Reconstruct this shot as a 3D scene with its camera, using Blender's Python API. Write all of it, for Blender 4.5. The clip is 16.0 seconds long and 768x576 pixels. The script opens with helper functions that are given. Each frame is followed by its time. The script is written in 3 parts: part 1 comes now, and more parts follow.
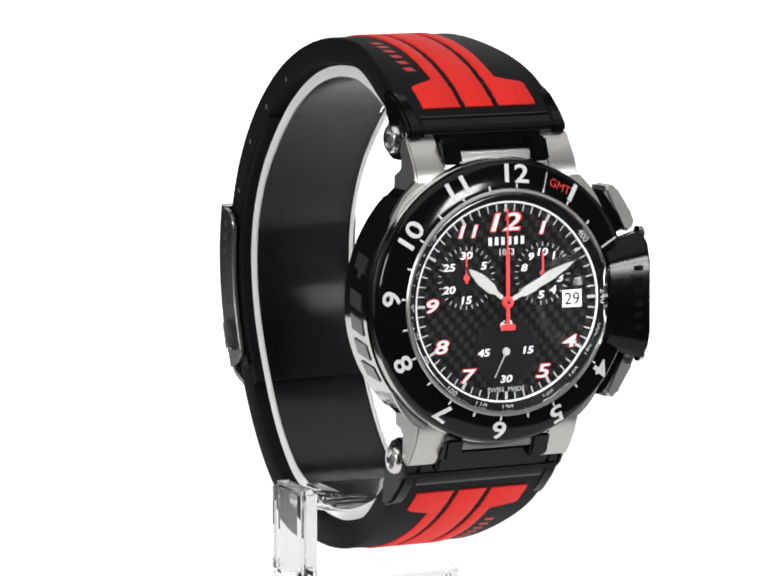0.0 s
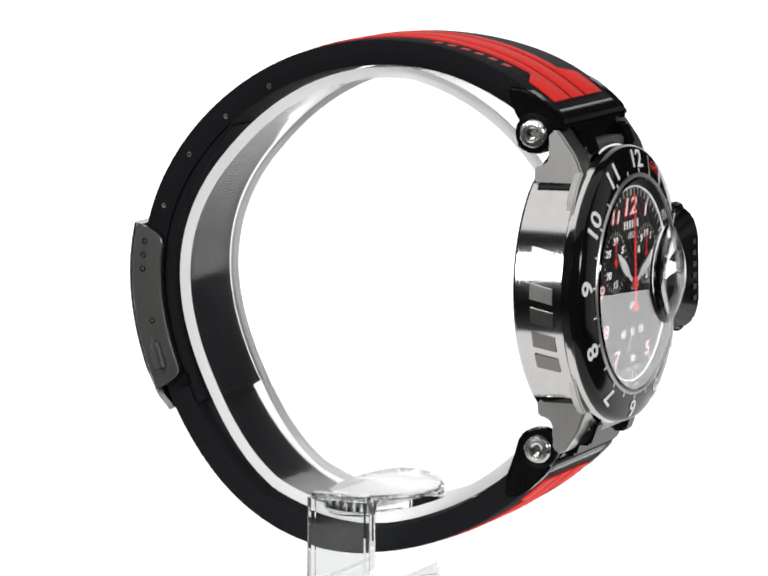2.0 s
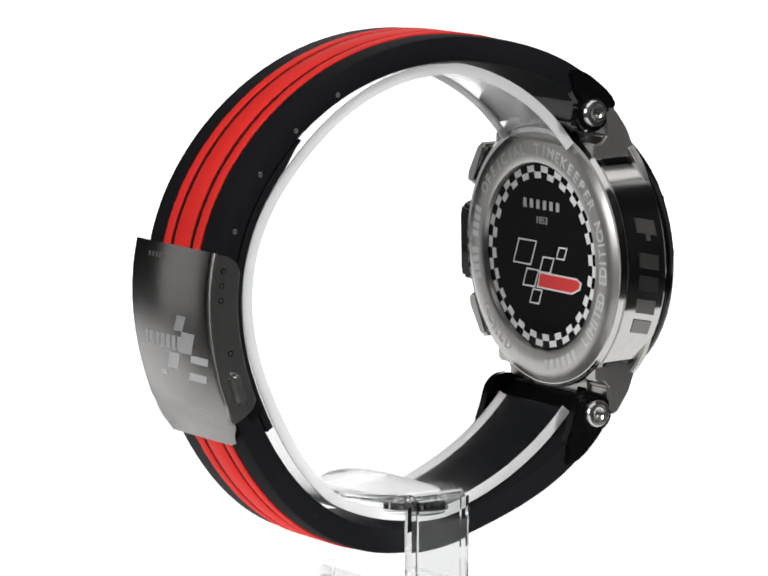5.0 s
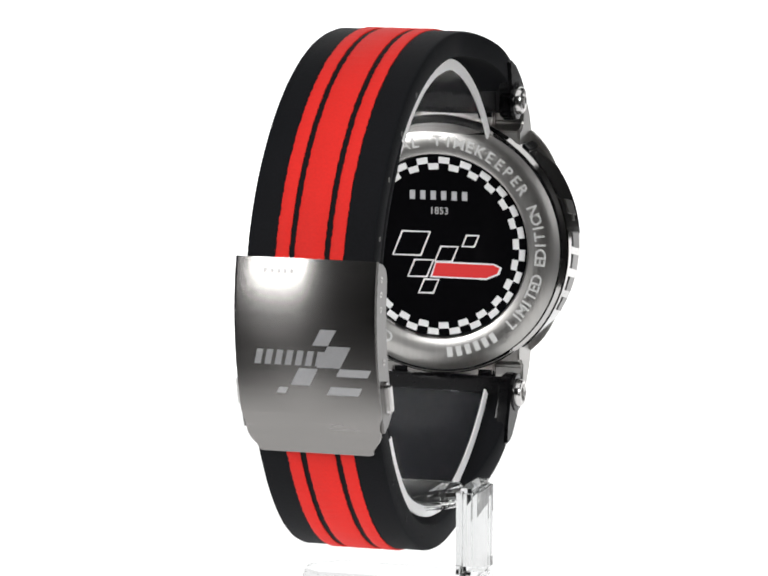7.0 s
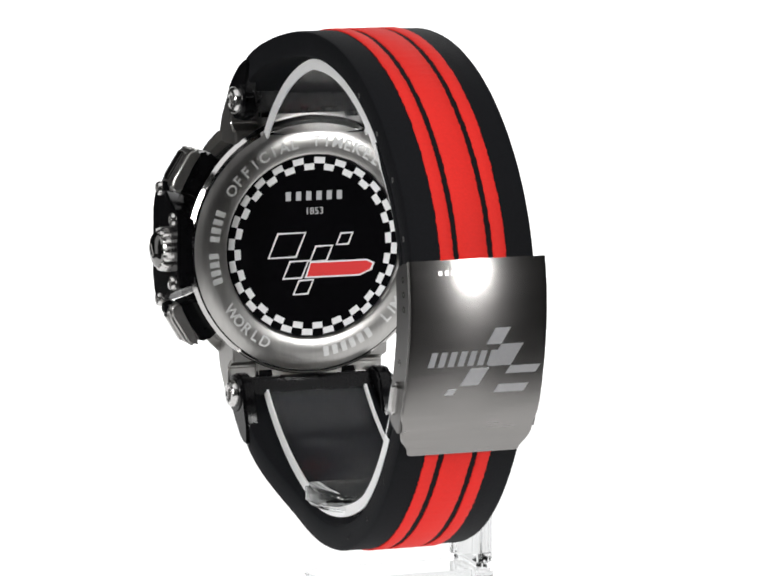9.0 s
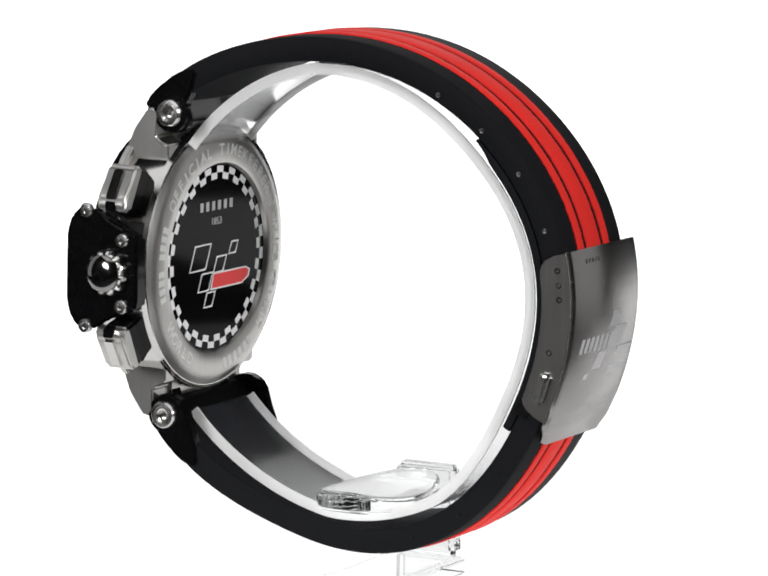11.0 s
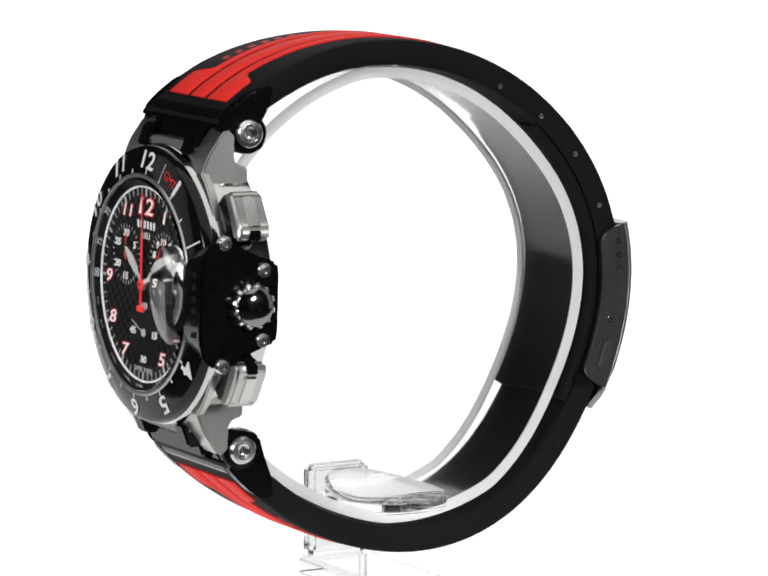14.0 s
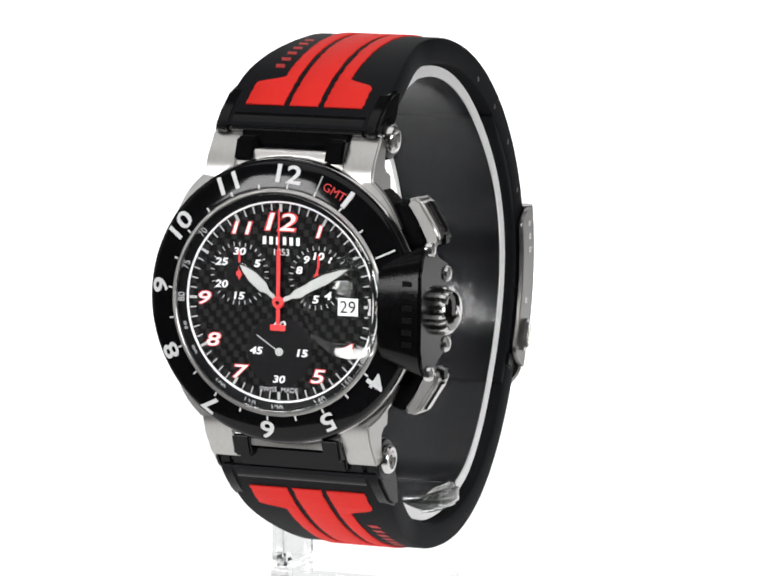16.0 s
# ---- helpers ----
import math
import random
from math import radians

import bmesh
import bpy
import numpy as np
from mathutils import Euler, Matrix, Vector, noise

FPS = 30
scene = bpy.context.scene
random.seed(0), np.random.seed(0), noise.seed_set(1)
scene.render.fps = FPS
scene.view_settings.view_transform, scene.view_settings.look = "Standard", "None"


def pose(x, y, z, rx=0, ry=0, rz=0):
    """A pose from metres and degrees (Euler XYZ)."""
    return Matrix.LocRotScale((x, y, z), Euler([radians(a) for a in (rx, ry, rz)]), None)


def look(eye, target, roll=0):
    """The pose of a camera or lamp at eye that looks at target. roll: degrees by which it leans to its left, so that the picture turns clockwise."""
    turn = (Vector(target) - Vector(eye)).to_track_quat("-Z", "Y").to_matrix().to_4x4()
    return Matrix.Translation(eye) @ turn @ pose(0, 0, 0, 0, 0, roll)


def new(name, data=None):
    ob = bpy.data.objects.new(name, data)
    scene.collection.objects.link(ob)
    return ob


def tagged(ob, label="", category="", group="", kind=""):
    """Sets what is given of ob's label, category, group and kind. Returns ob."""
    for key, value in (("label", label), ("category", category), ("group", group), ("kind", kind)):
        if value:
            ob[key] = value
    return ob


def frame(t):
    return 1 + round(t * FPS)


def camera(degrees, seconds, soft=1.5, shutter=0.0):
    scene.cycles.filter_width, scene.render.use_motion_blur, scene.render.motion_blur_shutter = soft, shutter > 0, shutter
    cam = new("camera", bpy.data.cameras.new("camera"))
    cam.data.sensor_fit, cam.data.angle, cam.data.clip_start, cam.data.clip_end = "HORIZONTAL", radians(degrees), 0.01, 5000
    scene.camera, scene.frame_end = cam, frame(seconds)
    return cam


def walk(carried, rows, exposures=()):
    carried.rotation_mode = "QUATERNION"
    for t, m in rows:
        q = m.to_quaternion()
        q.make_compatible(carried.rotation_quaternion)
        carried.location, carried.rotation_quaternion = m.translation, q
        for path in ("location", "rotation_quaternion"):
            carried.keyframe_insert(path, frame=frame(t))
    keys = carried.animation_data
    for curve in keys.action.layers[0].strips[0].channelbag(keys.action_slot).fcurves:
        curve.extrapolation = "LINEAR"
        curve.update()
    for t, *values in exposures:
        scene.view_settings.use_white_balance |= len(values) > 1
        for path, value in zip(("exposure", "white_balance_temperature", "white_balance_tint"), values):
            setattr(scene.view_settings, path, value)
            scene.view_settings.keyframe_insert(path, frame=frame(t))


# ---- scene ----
# ------------------------------------------------------------------ camera
cam = camera(10.134, 16.0, soft=1.9)
LIFT = 53.0  # mm from the table to the height of the dial's centre
EYE = Matrix.Translation((0.00014, -0.6881, (LIFT + 94.3) / 1000)) @ pose(0, 0, 0, 90 - 8.096, 0, 0) @ pose(0, 0, 0, 0, 0, 0.24)
walk(cam, [(0.0, EYE), (16.0, EYE)])

# ------------------------------------------------------------------ light
world = bpy.data.worlds.new("studio")
world.use_nodes = True
world.node_tree.nodes["Background"].inputs[0].default_value = (1, 1, 1, 1)
world.node_tree.nodes["Background"].inputs[1].default_value = 0.035
scene.world = world


def softbox(name, eye, target, w, h, watts, colour=(1, 1, 1)):
    lamp = bpy.data.lights.new(name, "AREA")
    lamp.shape, lamp.size, lamp.size_y, lamp.energy, lamp.color = "RECTANGLE", w, h, watts, colour
    ob = new(name, lamp)
    ob.matrix_world = look(eye, target)
    return ob


softbox("softbox_key", (-0.62, -0.62, 0.31), (0, 0, 0.05), 0.28, 0.28, 4.2)
softbox("softbox_fill", (0.58, -0.65, 0.29), (0, 0, 0.05), 0.15, 0.15, 3.9)
softbox("overhead_diffuser", (0.0, -0.35, 0.95), (0, -0.349, 0.05), 1.60, 1.10, 6.4)


# ------------------------------------------------------------------ materials
def material(name):
    m = bpy.data.materials.new(name)
    m.use_nodes = True
    return m, m.node_tree, m.node_tree.nodes["Principled BSDF"]


def link(tree, a, b):
    tree.links.new(a, b)


def surface(name, colour, rough, metal=0.0, coat=0.0, grain=900.0, vary=0.15, bump=0.0, rough_vary=0.1, stretch=(1, 1, 1), big=60.0, spec=0.5):
    """A procedural surface: colour and roughness that vary at two scales, with fine relief."""
    m, tree, bsdf = material(name)
    nodes = tree.nodes
    where = nodes.new("ShaderNodeTexCoord")
    place = nodes.new("ShaderNodeMapping")
    place.inputs["Scale"].default_value = stretch
    link(tree, where.outputs["Object"], place.inputs["Vector"])
    fine = nodes.new("ShaderNodeTexNoise")
    fine.inputs["Scale"].default_value, fine.inputs["Detail"].default_value = grain, 4
    link(tree, place.outputs[0], fine.inputs["Vector"])
    coarse = nodes.new("ShaderNodeTexNoise")
    coarse.inputs["Scale"].default_value, coarse.inputs["Detail"].default_value = big, 3
    link(tree, where.outputs["Object"], coarse.inputs["Vector"])
    both = nodes.new("ShaderNodeMix")
    both.data_type = "FLOAT"
    both.inputs[0].default_value = 0.45
    link(tree, fine.outputs[0], both.inputs[2])
    link(tree, coarse.outputs[0], both.inputs[3])
    tone = nodes.new("ShaderNodeValToRGB")
    lo = tuple(c * (1 - vary) for c in colour)
    hi = tuple(min(1, c * (1 + vary)) for c in colour)
    tone.color_ramp.elements[0].position, tone.color_ramp.elements[1].position = 0.3, 0.7
    tone.color_ramp.elements[0].color, tone.color_ramp.elements[1].color = (*lo, 1), (*hi, 1)
    link(tree, both.outputs[0], tone.inputs[0])
    link(tree, tone.outputs[0], bsdf.inputs["Base Color"])
    span = nodes.new("ShaderNodeMapRange")
    span.inputs[3].default_value, span.inputs[4].default_value = max(0.02, rough - rough_vary), min(1, rough + rough_vary)
    link(tree, both.outputs[0], span.inputs[0])
    link(tree, span.outputs[0], bsdf.inputs["Roughness"])
    bsdf.inputs["Metallic"].default_value = metal
    bsdf.inputs["Specular IOR Level"].default_value = spec
    if coat:
        bsdf.inputs["Coat Weight"].default_value, bsdf.inputs["Coat Roughness"].default_value = coat, 0.06
    if bump:
        relief = nodes.new("ShaderNodeBump")
        relief.inputs["Strength"].default_value, relief.inputs["Distance"].default_value = bump, 0.0001
        link(tree, fine.outputs[0], relief.inputs["Height"])
        link(tree, relief.outputs[0], bsdf.inputs["Normal"])
    return m


def clear(name, colour, rough, ior, spec=0.5):
    m, tree, bsdf = material(name)
    bsdf.inputs["Base Color"].default_value = (*colour, 1)
    bsdf.inputs["Roughness"].default_value, bsdf.inputs["IOR"].default_value = rough, ior
    bsdf.inputs["Transmission Weight"].default_value = 1
    bsdf.inputs["Specular IOR Level"].default_value = spec
    return m


RUBBER = surface("black_rubber", (0.0062, 0.0066, 0.0080), 0.66, grain=2600, bump=0.5, vary=0.3, spec=0.09)
RED = surface("red_rubber", (0.74, 0.026, 0.020), 0.65, grain=2600, bump=0.5, vary=0.08, spec=0.15)
GLOSS = surface("black_gloss", (0.004, 0.004, 0.0045), 0.16, grain=700, vary=0.3, rough_vary=0.06, spec=0.14)
PVD = surface("black_pvd", (0.004, 0.004, 0.0045), 0.09, grain=700, vary=0.3, rough_vary=0.03, spec=0.22)
SATIN_BLACK = surface("satin_black", (0.005, 0.005, 0.0055), 0.32, grain=1800, bump=0.2, vary=0.25, spec=0.1)
BRUSHED = surface("brushed_steel", (0.28, 0.27, 0.262), 0.26, metal=1, grain=1400, stretch=(0.06, 1, 1), bump=0.08, vary=0.06, rough_vary=0.05)
BRUSHED.node_tree.nodes["Principled BSDF"].inputs["Anisotropic"].default_value = 0.75
BRUSHED.node_tree.nodes["Principled BSDF"].inputs["Anisotropic Rotation"].default_value = 0.25
SATIN = surface("satin_steel", (0.47, 0.46, 0.445), 0.32, metal=1, grain=1400, stretch=(1, 1, 0.06), bump=0.2, vary=0.08, rough_vary=0.06)
# Darker copy of the satin steel: the reflected dark is put into its colour.
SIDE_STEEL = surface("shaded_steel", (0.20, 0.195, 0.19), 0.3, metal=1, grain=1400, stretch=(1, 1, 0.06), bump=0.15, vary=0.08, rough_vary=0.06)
DARK_CHROME = surface("dark_chrome", (0.24, 0.235, 0.23), 0.12, metal=1, grain=700, vary=0.08, rough_vary=0.04)
POLISHED = surface("polished_steel", (0.54, 0.53, 0.52), 0.10, metal=1, grain=500, vary=0.05, rough_vary=0.04)
BOLT_STEEL = surface("turned_steel", (0.62, 0.61, 0.60), 0.22, metal=1, grain=900, bump=0.05, vary=0.06, rough_vary=0.05)
LUME = surface("lume_white", (0.42, 0.43, 0.42), 0.5, grain=2500, vary=0.05)
WHITE = surface("printed_white", (0.80, 0.80, 0.80), 0.5, grain=2500, vary=0.04)
GREY_PRINT = surface("printed_grey", (0.45, 0.45, 0.46), 0.5, grain=2500, vary=0.05)
DULL_RED = surface("dull_red_print", (0.42, 0.014, 0.014), 0.6, grain=2500, vary=0.15)
RED_PRINT = surface("printed_red", (0.70, 0.02, 0.02), 0.5, grain=2500, vary=0.06)
ENGRAVED = surface("engraved_metal", (0.66, 0.66, 0.65), 0.5, metal=0.3, grain=2500, vary=0.08)
ETCHED = surface("etched_steel", (0.58, 0.58, 0.59), 0.5, metal=1, grain=2500, vary=0.08)
DIAL_BLACK = surface("dial_black", (0.003, 0.003, 0.0036), 0.45, grain=2500, vary=0.2, spec=0.12)
BACK_GLASS = surface("black_back_glass", (0.003, 0.003, 0.0035), 0.06, grain=900, vary=0.2, rough_vary=0.02, spec=0.05)
# White scatter in the cuff's edge stands in for light piped through clear plastic.
FROSTED_LIT = clear("frosted_lit_edge", (0.99, 0.99, 0.985), 0.28, 1.12)
FROSTED_LIT.node_tree.nodes["Principled BSDF"].inputs["Transmission Weight"].default_value = 0.32
ACRYLIC = clear("clear_acrylic", (0.74, 0.75, 0.75), 0.02, 1.42, 0.1)
HAZY = clear("hazy_plastic", (0.93, 0.932, 0.935), 0.12, 1.2, 0.22)
LENS = clear("domed_lens", (0.99, 1, 0.99), 0.0, 1.25, 0.5)
CRYSTAL = clear("sapphire_crystal", (1, 1, 1), 0.0, 1.5, 0.06)


def carbon_weave():
    """Twill: two sets of threads in stepped squares, each with its own sheen."""
    m, tree, bsdf = material("carbon_weave")
    nodes = tree.nodes
    where = nodes.new("ShaderNodeTexCoord")
    apart = nodes.new("ShaderNodeSeparateXYZ")
    link(tree, where.outputs["Object"], apart.inputs[0])

    def calc(op, a, b=None):
        n = nodes.new("ShaderNodeMath")
        n.operation = op
        for i, v in enumerate((a, b)):
            if v is None:
                continue
            if isinstance(v, (int, float)):
                n.inputs[i].default_value = v
            else:
                link(tree, v, n.inputs[i])
        return n.outputs[0]

    pitch = 0.0010
    u = calc("FLOOR", calc("DIVIDE", apart.outputs["X"], pitch * 0.42))
    v = calc("FLOOR", calc("DIVIDE", apart.outputs["Z"], pitch))
    twill = calc("LESS_THAN", calc("FLOORED_MODULO", calc("ADD", u, calc("MULTIPLY", v, 2.0)), 5.0), 1.5)
    thread = calc("SINE", calc("MULTIPLY", apart.outputs["X"], 42000.0))
    tone = calc("ADD", calc("MULTIPLY", twill, 0.013), calc("MULTIPLY", thread, 0.001))
    tone = calc("ADD", tone, 0.0018)
    mix = nodes.new("ShaderNodeCombineColor")
    for i in range(3):
        link(tree, tone, mix.inputs[i])
    link(tree, mix.outputs[0], bsdf.inputs["Base Color"])
    rough = calc("SUBTRACT", 0.5, calc("MULTIPLY", twill, 0.12))
    link(tree, rough, bsdf.inputs["Roughness"])
    bsdf.inputs["Specular IOR Level"].default_value = 0.07
    return m


CARBON = carbon_weave()


def glowing(name, colour, glow):
    m, tree, bsdf = material(name)
    noise_tex = tree.nodes.new("ShaderNodeTexNoise")
    noise_tex.inputs["Scale"].default_value = 40
    tone = tree.nodes.new("ShaderNodeValToRGB")
    tone.color_ramp.elements[0].color = (*(c * 0.97 for c in colour), 1)
    tone.color_ramp.elements[1].color = (*colour, 1)
    link(tree, noise_tex.outputs[0], tone.inputs[0])
    link(tree, tone.outputs[0], bsdf.inputs["Base Color"])
    bsdf.inputs["Roughness"].default_value = 0.7
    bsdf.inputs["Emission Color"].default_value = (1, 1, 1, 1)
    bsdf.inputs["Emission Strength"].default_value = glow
    return m


# White comes from emission over dark grey: the sweep and table are no lamps.
SWEEP = glowing("glow_white_sweep", (0.06, 0.06, 0.06), 1.45)
TABLE = glowing("glow_white_table", (0.06, 0.06, 0.06), 1.02)
SIDE_PANEL = glowing("lit_side_diffuser", (0.06, 0.06, 0.06), 0.5)
DARK_WALL = surface("dark_studio_wall", (0.02, 0.02, 0.02), 0.9, grain=30, big=3, vary=0.2)


# ------------------------------------------------------------------ building helpers (millimetres)
def part(name, bm, mat, parent, label="", m=None, smooth=True):
    """One mesh object under a thing or a part. The bmesh is in mm, placed by m in mm."""
    if m is not None:
        bm.transform(m)
    bm.transform(Matrix.Scale(0.001, 4))
    bmesh.ops.recalc_face_normals(bm, faces=bm.faces)
    me = bpy.data.meshes.new(name)
    bm.to_mesh(me)
    bm.free()
    me.materials.append(mat)
    if smooth:
        me.shade_smooth()
        me.set_sharp_from_angle(angle=radians(38))
    ob = new(name, me)
    ob.parent = parent
    if label:
        tagged(ob, label)
    return ob


def prism(poly, z0, z1, bevel=0.0, segments=2):
    """A polygon in x and y, extruded along z, with rounded edges."""
    bm = bmesh.new()
    low = [bm.verts.new((x, y, z0)) for x, y in poly]
    face = bm.faces.new(low)
    up = bmesh.ops.extrude_face_region(bm, geom=[face])
    bmesh.ops.translate(bm, vec=(0, 0, z1 - z0), verts=[v for v in up["geom"] if isinstance(v, bmesh.types.BMVert)])
    if bevel:
        bmesh.ops.bevel(bm, geom=list(bm.edges), offset=bevel, segments=segments, affect="EDGES", clamp_overlap=True)
    return bm


def block(x0, x1, y0, y1, z0, z1, bevel=0.2):
    return prism([(x0, y0), (x1, y0), (x1, y1), (x0, y1)], z0, z1, bevel)


def lathe(profile, n=96, closed=False):
    """Rings (radius, z) turned round the z axis; closed joins the last ring to the first."""
    bm = bmesh.new()
    rings = []
    for r, z in profile:
        if r < 1e-6:
            rings.append([bm.verts.new((0, 0, z))])
        else:
            rings.append([bm.verts.new((r * math.cos(2 * math.pi * i / n), r * math.sin(2 * math.pi * i / n), z)) for i in range(n)])
    pairs = list(zip(rings, rings[1:])) + ([(rings[-1], rings[0])] if closed else [])
    for a, b in pairs:
        for i in range(n):
            j = (i + 1) % n
            if len(a) == 1 and len(b) == 1:
                continue
            if len(a) == 1:
                bm.faces.new((a[0], b[i], b[j]))
            elif len(b) == 1:
                bm.faces.new((a[i], a[j], b[0]))
            else:
                bm.faces.new((a[i], a[j], b[j], b[i]))
    return bm


def join(*many):
    out = bmesh.new()
    for bm in many:
        me = bpy.data.meshes.new("joined")
        bm.to_mesh(me)
        bm.free()
        out.from_mesh(me)
        bpy.data.meshes.remove(me)
    return out


def letters(text, height, deep=0.06, shear=0.0, fat=0.0, wide=1.0):
    """Text in the built-in font as a bmesh, centred, of that capital height, standing on z = 0."""
    curve = bpy.data.curves.new("letters", "FONT")
    curve.body, curve.size, curve.align_x, curve.shear = text, 1.0, "CENTER", shear
    curve.offset, curve.extrude, curve.resolution_u = fat, 0.02, 3
    ob = new("letters", curve)
    bpy.context.view_layer.update()
    me = bpy.data.meshes.new_from_object(ob.evaluated_get(bpy.context.evaluated_depsgraph_get()))
    bm = bmesh.new()
    bm.from_mesh(me)
    bpy.data.objects.remove(ob)
    bpy.data.curves.remove(curve)
    bpy.data.meshes.remove(me)
    ys = [v.co.y for v in bm.verts]
    xs = [v.co.x for v in bm.verts]
    k = height / max(1e-6, max(ys) - min(ys))
    cx, cy = (max(xs) + min(xs)) / 2, (max(ys) + min(ys)) / 2
    for v in bm.verts:
        v.co = ((v.co.x - cx) * k * wide, (v.co.y - cy) * k, deep if v.co.z > 0 else 0.0)
    return bm


def bars(width, height, n, slant=0.0, deep=0.06, fill=0.72):
    """A row of n plain bars that stands for writing."""
    step = width / n
    out = []
    for i in range(n):
        x = -width / 2 + step * (i + 0.5)
        w = step * fill / 2
        s = slant * height / 2
        out.append(prism([(x - w - s, -height / 2), (x + w - s, -height / 2), (x + w + s, height / 2), (x - w + s, height / 2)], 0, deep))
    return join(*out)


def clock(radius, degrees):
    """The place on the dial at that radius, degrees clockwise from twelve."""
    a = radians(degrees)
    return radius * math.sin(a), radius * math.cos(a)


# ------------------------------------------------------------------ the studio
def studio():
    outline = [(-45, -82), (45, -82), (110, 0), (175, 60), (175, 200), (-175, 200), (-175, 60), (-110, 0)]
    tagged(part("table", prism(outline, -12, 0, 0), TABLE, None), "white table top under the watch, whitened by its own glow", "table", kind="structure")
    bm = bmesh.new()
    rows = [(0.202, -0.012), (0.202, 0.0), (0.45, 0.0)]
    rows += [(0.45 + 0.35 * math.sin(radians(a)), 0.35 - 0.35 * math.cos(radians(a))) for a in range(9, 91, 9)]
    rows += [(0.80, 1.3)]
    grid = [[bm.verts.new((x, y, z)) for x in (-0.185, 0.34)] for y, z in rows]
    for a, b in zip(grid, grid[1:]):
        bm.faces.new((a[0], a[1], b[1], b[0]))
    bm.transform(Matrix.Scale(1000, 4))
    tagged(part("backdrop", bm, SWEEP, None), "seamless white studio sweep behind the watch, whitened by its own glow", "backdrop", kind="structure")
    for x in (-700, 700):
        panel = block(x - 4, x + 4, 20, 360, -100, 800, 2)
        tagged(part("side_diffuser", panel, SIDE_PANEL, None), "lit white side diffuser of the studio", "diffuser", kind="structure")
    for name, x0, x1, y0, y1, z0, z1 in (("wall_west", -1300, -1250, -1500, 1000, -300, 1500), ("wall_east", 1250, 1300, -1500, 1000, -300, 1500),
                                         ("wall_south", -1250, 1250, -1550, -1500, -300, 1500), ("ceiling", -1250, 1250, -1500, 1000, 1500, 1550),
                                         ("wall_north", -1250, 1250, 1000, 1050, -300, 1500), ("floor", -1250, 1250, -1500, 1000, -350, -300)):
        tagged(part(name, block(x0, x1, y0, y1, z0, z1, 0), DARK_WALL, None), "dark matt studio surface", "wall", kind="structure")


studio()

# ------------------------------------------------------------------ the watch's frame
# Head space: x to three o'clock, y to twelve, z out of the dial; z = 0 is the caseback.
HEAD = Matrix.Translation((0, -31.0, LIFT - 0.45)) @ pose(0, 0, 0, -1.4) @ pose(0, 0, 0, 90)
HEAD_M = Matrix.Translation((0, -0.031, (LIFT - 0.45) / 1000)) @ pose(0, 0, 0, -1.4) @ pose(0, 0, 0, 90)
LOOP_Y, LOOP_Z = -1.8, -3.3


def loop_radius(a):
    """The strap's outer radius, a in radians: 0 at the clasp, a right angle at the top."""
    waves = ((-1.83, 0.27), (0.55, -1.37), (-0.28, 0.89), (0.03, 0.17), (0.20, 0.09), (0.03, 0.00))
    return 41.58 + sum(c * math.cos(k * a) + d * math.sin(k * a) for k, (c, d) in enumerate(waves, 1))


def on_loop(x, degrees, off):
    """A place on the strap's loop: x across it, the angle round it, and mm out of its outer face."""
    a = radians(degrees)
    r = loop_radius(a) + off
    return Vector((x, LOOP_Y + r * math.cos(a), LIFT + LOOP_Z + r * math.sin(a)))


def ease(a, b, x):
    t = max(0.0, min(1.0, (x - a) / (b - a)))
    return t * t * (3 - 2 * t)


def half_width(degrees):
    if degrees > 0:
        return 10.2 + 2.7 * ease(98, 128, degrees)
    return 10.2 + 2.7 * ease(102, 133, -degrees)


def sweep(a0, a1, section, steps=60):
    """A closed section [(x, off)], given by a function of the angle, swept along the loop from a0 to a1."""
    bm = bmesh.new()
    rings = [[bm.verts.new(on_loop(x, a, off)) for x, off in section(a)] for a in [a0 + (a1 - a0) * i / steps for i in range(steps + 1)]]
    n = len(rings[0])
    for p, q in zip(rings, rings[1:]):
        for i in range(n):
            bm.faces.new((p[i], p[(i + 1) % n], q[(i + 1) % n], q[i]))
    bm.faces.new(rings[0])
    bm.faces.new(rings[-1])
    return bm


def rounded(w0, w1, lo, hi, r=0.6):
    """A rounded rectangular section from x = w0 to w1 and off = lo to hi."""
    k = r * 0.3
    return [(w0 + r, lo), (w1 - r, lo), (w1 - k, lo + k), (w1, lo + r), (w1, hi - r), (w1 - k, hi - k), (w1 - r, hi), (w0 + r, hi), (w0 + k, hi - k), (w0, hi - r), (w0, lo + r), (w0 + k, lo + k)]


watch = new("wristwatch")
tagged(watch, "steel sports chronograph wristwatch on a black and red rubber strap", "watch")


